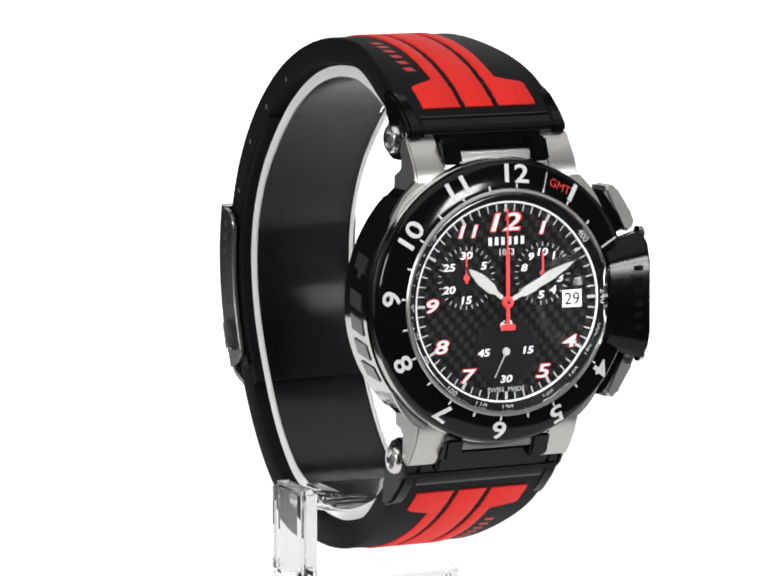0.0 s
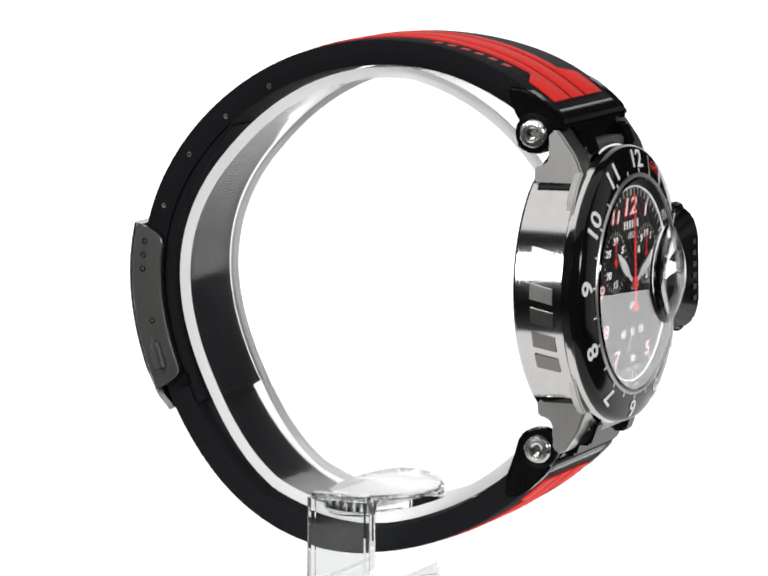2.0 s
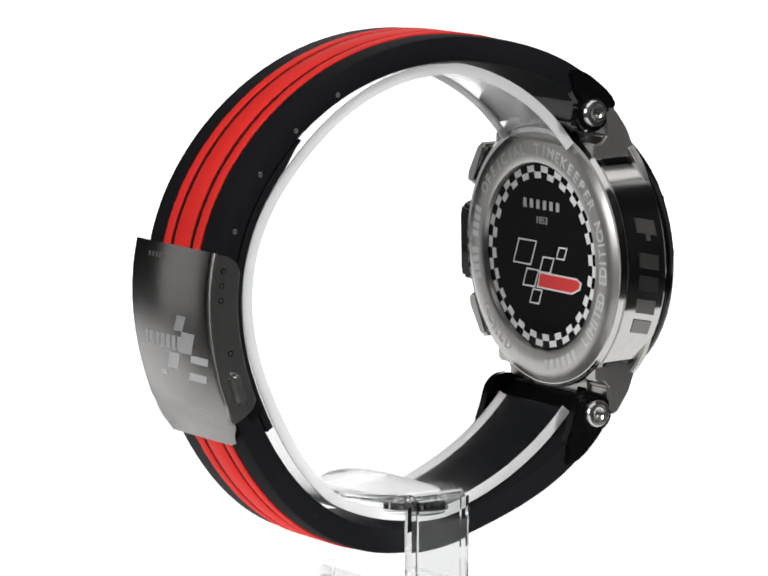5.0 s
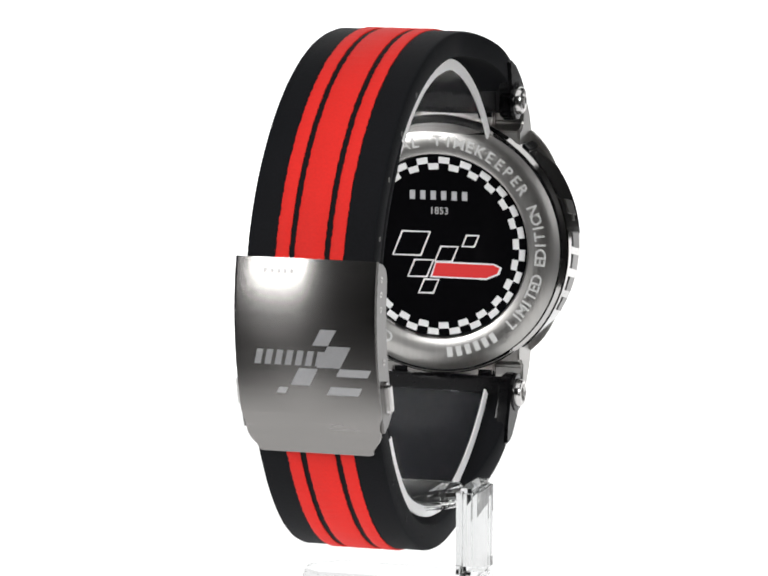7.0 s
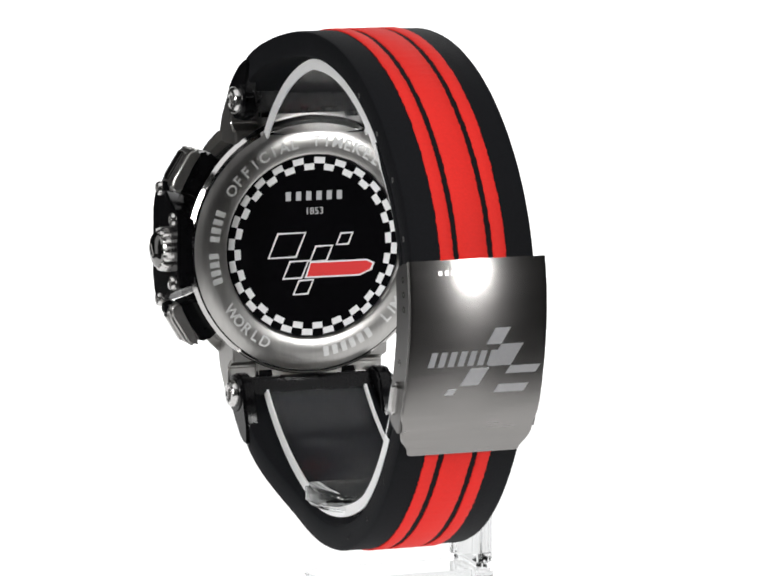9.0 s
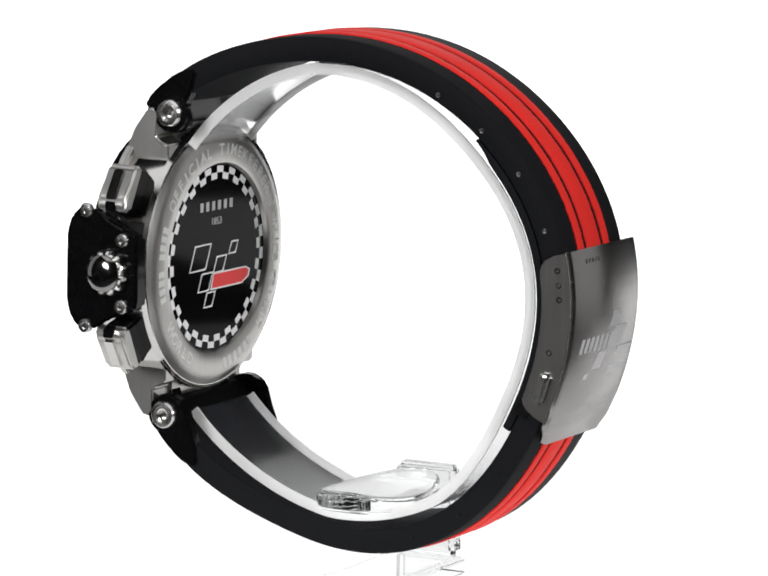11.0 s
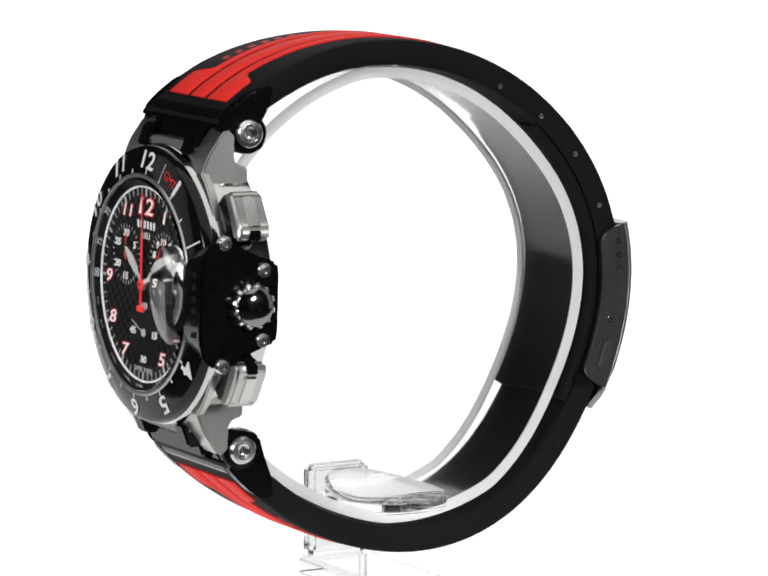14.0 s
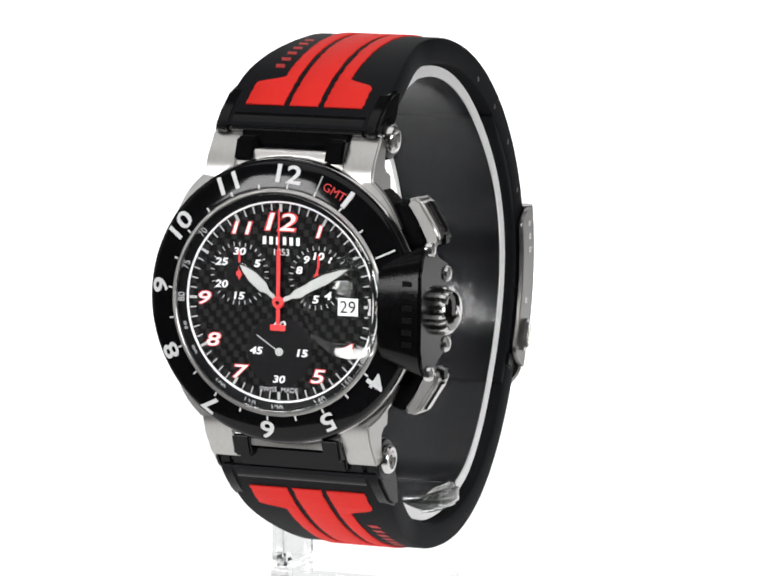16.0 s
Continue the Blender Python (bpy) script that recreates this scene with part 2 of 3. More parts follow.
# ------------------------------------------------------------------ strap
def strap():
    for name, a0, a1, label in (("upper_strap", 140, -6, "black rubber strap half with red stripes"), ("lower_strap", -144.5, -6.4, "black rubber strap half with red stripes")):
        s = part(name, sweep(a0, a1, lambda a: rounded(-half_width(a), half_width(a), -4.15, 0), 90), RUBBER, watch, label)
        sign = 1 if a0 > 0 else -1
        # three red bands, flared to a T beside the case
        t0, t1, t2 = (134.6, 128.2, 126.4) if sign > 0 else (137.6, 131.0, 129.2)

        def outer(a):
            b = abs(a)
            return 5.4 + (9.6 - 5.4) * ease(t2 - 1.0, t1, b) if b > t2 - 1 else 5.4

        stop = 12.0 if sign > 0 else -28.0
        for lo, hi in ((-1, 0), (0, 1), (0, 0)):
            def band(a, lo=lo, hi=hi):
                if lo == hi:
                    w0, w1 = -2.35, 2.35
                elif hi == 1:
                    w0, w1 = 3.3, outer(a)
                else:
                    w0, w1 = -outer(a), -3.3
                w0 += random.uniform(-0.09, 0.09)
                w1 += random.uniform(-0.09, 0.09)
                return [(w0, -0.5), (w1, -0.5), (w1, 0.16), (w1 - 0.15, 0.26), (w0 + 0.15, 0.26), (w0, 0.16)]
            part("red_stripe", sweep(sign * t0, stop, band, 230), RED, s, "raised red rubber stripe")
        # the word beside the stripe, as plain slanted shapes
        side = -1 if sign > 0 else 1
        for i in range(6):
            a = sign * (122 - i * 3.2)
            bm = sweep(a, a - sign * 1.5, lambda q: [(side * (6.7 + 0.25 * abs(q - a)), -0.3), (side * (8.2 + 0.25 * abs(q - a)), -0.3), (side * (8.2 + 0.25 * abs(q - a)), 0.06), (side * (6.7 + 0.25 * abs(q - a)), 0.06)], 3)
            part("letter_shape", bm, DULL_RED, s, "small dull red printed shape")
        # edge holes
        for a, off in ((62, -2.9), (47.5, -2.7), (33.5, -2.2), (18.8, -2.2)) if sign > 0 else ((-43, -1.8), (-57.5, -1.9), (-71, -1.9)):
            for x in (-1, 1):
                p = on_loop(x * half_width(a), a, off)
                bm = lathe([(0, 0.0), (0.2, 0.0), (0.3, 0.06), (0.42, 0.0), (0.42, -0.3)], 12)
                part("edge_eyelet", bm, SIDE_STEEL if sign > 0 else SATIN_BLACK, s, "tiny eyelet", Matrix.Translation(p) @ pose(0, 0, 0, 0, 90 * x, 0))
    part("strap_tail", sweep(47, -33, lambda a: rounded(-10.1, 10.1, -4.7 - 0.9 * ease(47, 38, a), -4.2, 0.24), 44), RUBBER, watch, "tail of the strap folded inside the clasp")


strap()


# ------------------------------------------------------------------ clasp
def loop_angle(z):
    """The angle round the loop at that height over the dial's centre, on the clasp's side."""
    a = 0.0
    for _ in range(30):
        a = math.asin((z - LOOP_Z) / (loop_radius(a) + 1.7))
    return math.degrees(a)


def plate_shape(poly, off0, off1):
    """A polygon in x and height, laid on the clasp's face."""
    bm = bmesh.new()
    low = [bm.verts.new(on_loop(x, loop_angle(z), off0)) for x, z in poly]
    top = [bm.verts.new(on_loop(x, loop_angle(z), off1)) for x, z in poly]
    bm.faces.new(top)
    bm.faces.new(low)
    n = len(poly)
    for i in range(n):
        bm.faces.new((low[i], low[(i + 1) % n], top[(i + 1) % n], top[i]))
    return bm


def clasp():
    a_top, a_lip, a_end = loop_angle(6.2), loop_angle(-20.5), loop_angle(-24.6)

    def width(a):
        if a > a_lip:
            return 11.4 - 0.5 * (1 - ease(a_lip, a_lip + 4, a))
        return 10.9 - 1.6 * ease(0, 1, (a_lip - a) / (a_lip - a_end)) ** 2

    cover = part("cover", sweep(a_top, a_end, lambda a: rounded(-width(a), width(a), 0.35, 1.75, 0.65), 48), BRUSHED, watch, "brushed steel folding clasp cover")
    def plate_depth(a):
        near = min(1.0, max(0.0, 1 - (a_top - 0.2 - a) / 4.0, 1 - (a - a_lip + 1.0) / 3.0))
        return -4.1 + 2.9 * (1 - math.sqrt(1 - near * near))

    for side in (-1, 1):
        flange = part("side_plate", sweep(a_top - 0.2, a_lip - 1.0, lambda a: [(side * 10.65, plate_depth(a)), (side * 11.2, plate_depth(a)), (side * 11.36, plate_depth(a) + 0.2), (side * 11.36, 0.9), (side * 10.65, 0.9)], 60), SIDE_STEEL, cover, "steel side plate with pin holes, shade put into its colour")
        for z in (3.6, 1.2, -1.2, -10.3):
            p = on_loop(side * 11.36, loop_angle(z), -0.9 if z > -5 else -1.8)
            part("pin_hole", lathe([(0, -0.1), (0.28, -0.1), (0.3, 0.06), (0.5, 0.06), (0.52, -0.1)], 14), POLISHED, cover, "", Matrix.Translation(p) @ pose(0, 0, 0, 0, 90 * side, 0))
        bm = block(-0.95, 0.95, -2.7, 2.7, -0.6, 1.3, 0.6)
        p = on_loop(side * 11.2, loop_angle(-16.3), -1.3)
        part("release_button", bm, BOLT_STEEL, cover, "polished steel release button", Matrix.Translation(p) @ pose(0, 0, 0, loop_angle(-16.3), 0, 0) @ pose(0, 0, 0, 0, 90 * side, 0) @ pose(0, 0, 0, 0, 0, 90))
    hinge = join(*(block(-10.6, 10.6, -1.2, 1.2, -1.4, 1.2, 0.3),))
    p = on_loop(0, loop_angle(-21.5), -3.6)
    part("hinge_block", hinge, SATIN_BLACK, watch, "dark hinge block below the clasp", Matrix.Translation(p) @ pose(0, 0, 0, loop_angle(-21.5) + 90, 0, 0))
    # etched flag of slanted checks and the word as plain bars; seen from behind, x runs to the left
    for cx, cz, w, h in ((-3.2, -5.7, 2.5, 2.5), (-4.6, -8.7, 3.7, 3.4), (0.3, -12.0, 3.0, 2.7), (-6.8, -12.6, 5.0, 4.2), (4.0, -14.3, 1.4, 0.9)):
        s = 0.28 * h
        part("etched_check", plate_shape([(cx - w / 2 - s, cz + h / 2), (cx + w / 2 - s, cz + h / 2), (cx + w / 2 + s, cz - h / 2), (cx - w / 2 + s, cz - h / 2)], 1.6, 1.79), ETCHED, cover, "etched slanted check")
    for i in range(5):
        part("stamp", plate_shape([(6.6 - i * 1.05, 4.6), (6.0 - i * 1.05, 4.6), (6.0 - i * 1.05, 3.9), (6.6 - i * 1.05, 3.9)], 1.6, 1.77), SIDE_STEEL, cover, "tiny dark stamped mark")
    for i in range(7):
        x0 = 7.9 - i * 1.62
        part("etched_bar", plate_shape([(x0 - 0.3, -7.9), (x0 - 1.3, -7.9), (x0 - 0.7, -10.2), (x0 + 0.3, -10.2)], 1.6, 1.79), ETCHED, cover, "etched bar")


clasp()


# ------------------------------------------------------------------ case
def case():
    round_body = lathe([(0, 1.0), (21.2, 1.0), (21.6, 1.5), (21.6, 9.0), (21.2, 9.4), (0, 9.4)], 128)
    body = part("case", round_body, SATIN, watch, "satin steel round watch case", HEAD)
    horn = [(14, 9.3), (18.5, 9.2), (21.5, 8.0), (24.7, 5.7), (25.2, 5.1), (25.0, 4.0), (24.2, 3.4), (20.6, 3.6), (19.6, 2.6), (19.4, 1.2), (14, 1.0)]
    turn = Matrix(((0, 0, 1, 0), (1, 0, 0, 0), (0, 1, 0, 0), (0, 0, 0, 1)))
    for sx in (-1, 1):
        for sy in (-1, 1):
            bm = prism([(y * sy, z) for y, z in horn], min(sx * 8.8, sx * 13.8), max(sx * 8.8, sx * 13.8), 0.3)
            bm.transform(turn)
            rim = [((21.5 + 1.7 * ease(22, 52, d)) * math.cos(radians(d)), (21.5 + 1.7 * ease(22, 52, d)) * math.sin(radians(d))) for d in range(22, 53, 3)]
            rim = [(12, 8)] + rim + [(13.82, 18.8), (12, 18.8)]
            flare = prism([(sx * x, sy * y) for x, y in rim], 7.9, 9.3, 0.25)
            part("lug", join(bm, flare), SATIN, body, "satin steel lug", HEAD)
    for sy in (-1, 1):
        bridge = prism([(-9, sy * 17), (9, sy * 17), (9, sy * 22.4), (6, sy * 22.8), (-6, sy * 22.8), (-9, sy * 22.4)], 3.0, 8.3, 0.3)
        part("lug_bridge", bridge, SATIN, body, "", HEAD)
    part("case_band", lathe([(21.4, 0.6), (22.0, 1.2), (22.0, 8.9), (21.9, 9.3), (21.5, 9.85), (20, 9.85), (20, 0.6)], 128, True), POLISHED, body, "polished steel band", HEAD)
    # raised side panel with the word's shapes at nine o'clock
    bm = bmesh.new()
    rim = []
    for z in (1.4, 8.9):
        for r in (21.6, 22.3):
            rim.append([bm.verts.new((-r * math.cos(radians(d)), r * math.sin(radians(d)), z)) for d in range(-46, 47, 2)])
    for a, b in ((0, 1), (1, 3), (3, 2), (2, 0)):
        for i in range(len(rim[0]) - 1):
            bm.faces.new((rim[a][i], rim[a][i + 1], rim[b][i + 1], rim[b][i]))
    bm.faces.new([r[0] for r in (rim[0], rim[1], rim[3], rim[2])])
    bm.faces.new([r[-1] for r in (rim[0], rim[1], rim[3], rim[2])])
    bmesh.ops.bevel(bm, geom=[e for e in bm.edges if e.calc_face_angle(0) > 0.9], offset=0.25, segments=2, affect="EDGES")
    inset = part("side_panel", bm, POLISHED, body, "polished steel side panel", HEAD)
    for i, d in enumerate((17.0, 7.5, -2.0, -11.5, -21.5, -31.0)):
        if i == 1:
            shape = [(-0.2, -0.6), (0.75, -0.6), (0.95, 0.2), (0.0, 0.2)]
            d = 11.2
        else:
            shape = [(-1.7, -1.85), (0.75, -1.85), (1.6, 1.85), (-0.85, 1.85)]
            d += 0.0 if i == 0 else 4.5
        bm = prism(shape, 0, 0.14)
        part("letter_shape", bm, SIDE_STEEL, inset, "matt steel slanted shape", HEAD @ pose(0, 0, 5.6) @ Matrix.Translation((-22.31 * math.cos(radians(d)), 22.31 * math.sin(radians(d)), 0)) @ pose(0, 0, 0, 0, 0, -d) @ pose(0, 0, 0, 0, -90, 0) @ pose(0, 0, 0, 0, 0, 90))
    # Black blocks in place of the shade in the grooves beside the panel.
    for d in (-48.6, 48.6):
        m = HEAD @ pose(0, 0, 0, 0, 0, -d) @ Matrix.Translation((-21.9, 0, 0))
        part("slot", block(-0.35, 0.5, -0.75, 0.75, 2.2, 8.4, 0.15), PVD, body, "black block for the shade in the groove at the side panel's end", m)
    # strap ends, link pieces and bolts
    for s in (1, -1):
        flip = Matrix.Scale(s, 4, (0, 1, 0))
        far = 0.0 if s > 0 else 4.0
        turn = Matrix(((0, 0, 1, 0), (1, 0, 0, 0), (0, 1, 0, 0), (0, 0, 0, 1)))

        def rim_of(angles):
            return [(p.y, p.z) for p in (on_loop(0, s * (a + far), off) for a, off in angles)]

        def knuckle(points):
            return [(p.y, p.z) for p in (HEAD @ Vector((0, s * y, z)) for y, z in points)]

        low = knuckle([(24.6, 4.9), (23.0, 4.3), (21.7, 3.0), (21.2, 1.2), (21.6, -0.6), (22.8, -2.2)])
        inner = knuckle([(24.6, 4.9), (23.0, 4.3), (22.2, 3.0), (22.3, 1.8)])
        mid = rim_of([(135.6, -0.3), (136.4, 0.1), (138.6, 0.1), (140.6, -0.3)]) + inner + rim_of([(133.0, -3.6)])
        bm = prism(mid, -11.1, 11.1, 0.3)
        bm.transform(turn)
        end = part("strap_end", bm, GLOSS, watch, "glossy black strap end block")
        edge = rim_of([(126.0, -1.4), (128.5, -0.3), (131.0, 0.12), (136.0, 0.2), (139.4, 0.1), (141.2, -0.6)]) + low + rim_of([(134.0, -5.2), (130.0, -4.0)])
        for x in (-1, 1):
            bm = prism(edge, min(x * 11.0, x * 13.4), max(x * 11.0, x * 13.4), 0.45)
            bm.transform(turn)
            part("cheek", bm, GLOSS, end, "rounded black cheek round the bolt")
        bm = join(block(-8.9, 8.9, 23.1, 26.3, 2.0, 7.4, 0.35), block(-8.9, -5.9, 21.0, 24.6, 3.0, 9.2, 0.35), block(5.9, 8.9, 21.0, 24.6, 3.0, 9.2, 0.35))
        for v in bm.verts:
            v.co.z -= 0.42 * max(0.0, v.co.y - 21.5)
        part("link_piece", bm, PVD, watch, "black link piece between the lugs", HEAD @ flip)
        for x in (-1, 1):
            bm = lathe([(0, 0.35), (0.72, 0.35), (0.8, 1.1), (1.05, 1.2), (1.15, 1.05), (1.35, 1.05), (1.45, 1.3), (1.95, 1.25), (2.2, 1.0), (2.3, 0.5), (2.3, -1.0)], 40)
            bolt = part("bolt", bm, BOLT_STEEL, watch, "polished steel bolt with a hexagon socket", HEAD @ Matrix.Translation((x * 13.3, s * 24.6, 1.2)) @ pose(0, 0, 0, 0, 90 * x, 0))
            part("bolt_collar", lathe([(2.3, -0.2), (2.35, 0.35), (3.1, 0.3), (3.25, -0.2)], 40), GLOSS, bolt, "", HEAD @ Matrix.Translation((x * 13.3, s * 24.6, 1.2)) @ pose(0, 0, 0, 0, 90 * x, 0))
    # pushers
    for s in (1, -1):
        body = [(14.5, s * 13.2), (19.5, s * 8.6), (22.6, s * 9.4), (22.9, s * 10.6), (19.6, s * 15.6), (17.6, s * 16.0)]
        pusher = part("pusher", prism(body, 2.9, 7.6, 0.5, 2), GLOSS, watch, "black chronograph pusher with a steel cap", HEAD)
        cap = [(22.2, s * 9.3), (23.8, s * 9.2), (24.5, s * 10.0), (24.2, s * 11.6), (21.3, s * 16.2), (19.9, s * 16.7), (18.9, s * 15.9)]
        part("cap", prism(cap, 2.6, 8.0, 0.55, 3), SATIN, pusher, "polished steel pusher cap", HEAD)
        ridge = [(23.2, s * 10.7), (24.35, s * 11.5), (21.6, s * 16.0), (20.6, s * 15.4)]
        part("ridge", prism(ridge, 4.3, 6.4, 0.25, 2), POLISHED, pusher, "raised steel ridge", HEAD @ Matrix.Translation((0.25, 0, 0)))
        part("notch", prism([(23.4, s * 9.1), (24.75, s * 9.6), (24.75, s * 11.0), (23.4, s * 11.0)], 4.5, 6.2, 0.1), GLOSS, pusher, "black notch", HEAD)
    # crown guard
    side = [(14.1, 5.6), (13.2, 8.4), (11.4, 9.9), (8.2, 9.6), (6.0, 8.0), (3.4, 7.0), (1.0, 6.2), (0.6, 5.0)]
    prof = side + [(z, -y) for z, y in reversed(side)]
    bm = prism(prof, 16.5, 23.8, 0.45)
    turn = Matrix(((0, 0, 1, 0), (0, 1, 0, 0), (1, 0, 0, 0), (0, 0, 0, 1)))
    bm.transform(turn)
    for v in bm.verts:
        if v.co.x < 19:
            v.co.y *= 0.79
            if v.co.z > 8.4:
                v.co.z -= 0.5
    guard = part("crown_guard", bm, GLOSS, watch, "black crown guard over the bezel's edge", HEAD @ Matrix.Translation((0, -0.3, 0)))
    part("guard_letters", bars(11, 1.5, 6, 0.0, 0.06, 0.45), SATIN_BLACK, guard, "dark raised shapes", HEAD @ Matrix.Translation((21.6, -0.4, 14.05)) @ pose(0, 0, 0, 0, 0, 90))
    for y, z in ((9.1, 10.2), (4.8, 3.4), (-5.9, 3.4), (-9.6, 10.2)):
        part("guard_screw", lathe([(0, 0.25), (0.5, 0.25), (0.55, 0.55), (1.0, 0.5), (1.2, 0.2), (1.2, -0.4)], 24), BOLT_STEEL, guard, "small polished screw", HEAD @ Matrix.Translation((23.8, y, z)) @ pose(0, 0, 0, 0, 90, 0))
    # crown
    n = 48
    bm = bmesh.new()
    rings = []
    for zz, k in ((0, 1), (1.3, 1), (1.8, 0.95), (2.15, 0.84)):
        rings.append([bm.verts.new(((3.45 + (0.3 if (i // 2) % 2 else -0.2)) * k * math.cos(2 * math.pi * i / n), (3.45 + (0.3 if (i // 2) % 2 else -0.2)) * k * math.sin(2 * math.pi * i / n), zz)) for i in range(n)])
    for a, b in zip(rings, rings[1:]):
        for i in range(n):
            bm.faces.new((a[i], a[(i + 1) % n], b[(i + 1) % n], b[i]))
    bm.faces.new(rings[-1])
    spot = HEAD @ Matrix.Translation((23.6, -0.5, 5.7)) @ pose(0, 0, 0, 0, 90, 0)
    crown = part("crown", bm, BOLT_STEEL, watch, "fluted steel crown with a black domed cap", spot)
    part("crown_cap", lathe([(3.0, 2.0), (2.95, 2.35), (2.4, 2.8), (1.3, 3.05), (0, 3.12)], 40), DARK_CHROME, crown, "black domed cap", spot)
    part("crown_mark", join(block(-0.25, 0.25, -1.1, 1.1, 2.95, 3.2, 0.05), block(-1.0, 0.1, 0.3, 0.75, 2.9, 3.15, 0.05)), POLISHED, crown, "plain steel mark", spot @ pose(0, 0, 0, 0, 0, 40))


case()


# ------------------------------------------------------------------ bezel, crystal
def bezel():
    prof = [(17.2, 9.6), (20.2, 9.86), (21.5, 9.86), (21.75, 10.1), (21.7, 10.7), (21.35, 11.4), (20.9, 11.7), (18.0, 12.45), (17.3, 12.5), (17.0, 12.2)]
    b = part("bezel", lathe(prof, 160, True), PVD, watch, "glossy black bezel with white numerals", HEAD)
    tilt = math.degrees(math.atan2(0.7, 2.9))
    turn = 4.6
    for h in (12, 1, 4, 5, 6, 7, 8, 9, 10, 11):
        d = (h % 12) * 30 + turn
        m = HEAD @ pose(0, 0, 0, 0, 0, -d) @ Matrix.Translation((0, 19.6, 12.11)) @ pose(0, 0, 0, -tilt)
        part("numeral", letters(str(h), 2.85, 0.05, fat=0.018, wide=1.3), WHITE, b, "white bezel numeral", m)
    for d in range(0, 360, 15):
        if 70 < d + turn < 112:
            continue
        long = d == 60
        m = HEAD @ pose(0, 0, 0, 0, 0, -(d + turn)) @ Matrix.Translation((0, 17.75 if not long else 19.2, 12.5 if not long else 12.18)) @ pose(0, 0, 0, -tilt)
        part("tick", block(-0.13, 0.13, -0.35 if not long else -1.6, 0.35 if not long else 1.6, -0.03, 0.05, 0), WHITE, b, "", m)
    for d in (15.0, 31.0):
        m = HEAD @ pose(0, 0, 0, 0, 0, -(d + turn)) @ Matrix.Translation((0, 19.4, 12.15)) @ pose(0, 0, 0, -tilt)
        part("tick", block(-0.1, 0.1, -1.3, 1.3, -0.03, 0.03, 0), GREY_PRINT, b, "", m)
    m = HEAD @ pose(0, 0, 0, 0, 0, -(23 + turn)) @ Matrix.Translation((0, 19.4, 12.15)) @ pose(0, 0, 0, -tilt)
    part("zone_letters", letters("GMT", 1.3, 0.05), RED_PRINT, b, "small red letters", m)
    part("glass_ring", lathe([(16.7, 11.6), (17.35, 11.6), (17.35, 12.6), (17.2, 12.78), (16.85, 12.78), (16.7, 12.6)], 128, True), SATIN, b, "thin steel ring round the glass", HEAD)
    # flat crystal with a bubble over the date
    glass = part("crystal", lathe([(0, 12.5), (16.65, 12.5), (16.65, 12.8), (16.45, 13.0), (0, 13.0)], 96), CRYSTAL, watch, "clear flat watch crystal", HEAD)
    cap = []
    r0, h0 = 7.8, 2.3
    ball = (r0 * r0 + h0 * h0) / (2 * h0)
    for i in range(13):
        r = r0 * math.cos(radians(7.5 * i))
        cap.append((r if i < 12 else 0.0, math.sqrt(ball * ball - r * r) - (ball - h0)))
    bm = lathe(cap[::-1] + [(0.0, 0.0)], 64)
    cut = bmesh.ops.bisect_plane(bm, geom=bm.verts[:] + bm.edges[:] + bm.faces[:], plane_co=(3.5, 0, 0), plane_no=(1, 0, 0), clear_outer=True)
    bmesh.ops.holes_fill(bm, edges=[e for e in bm.edges if e.is_boundary])
    lens = part("date_lens", bm, LENS, watch, "domed clear magnifier over the date", HEAD @ Matrix.Translation((12.2, 0.0, 13.01)))
    glass.visible_shadow = lens.visible_shadow = False


bezel()


# ------------------------------------------------------------------ dial and pointers
DIAL = 11.3


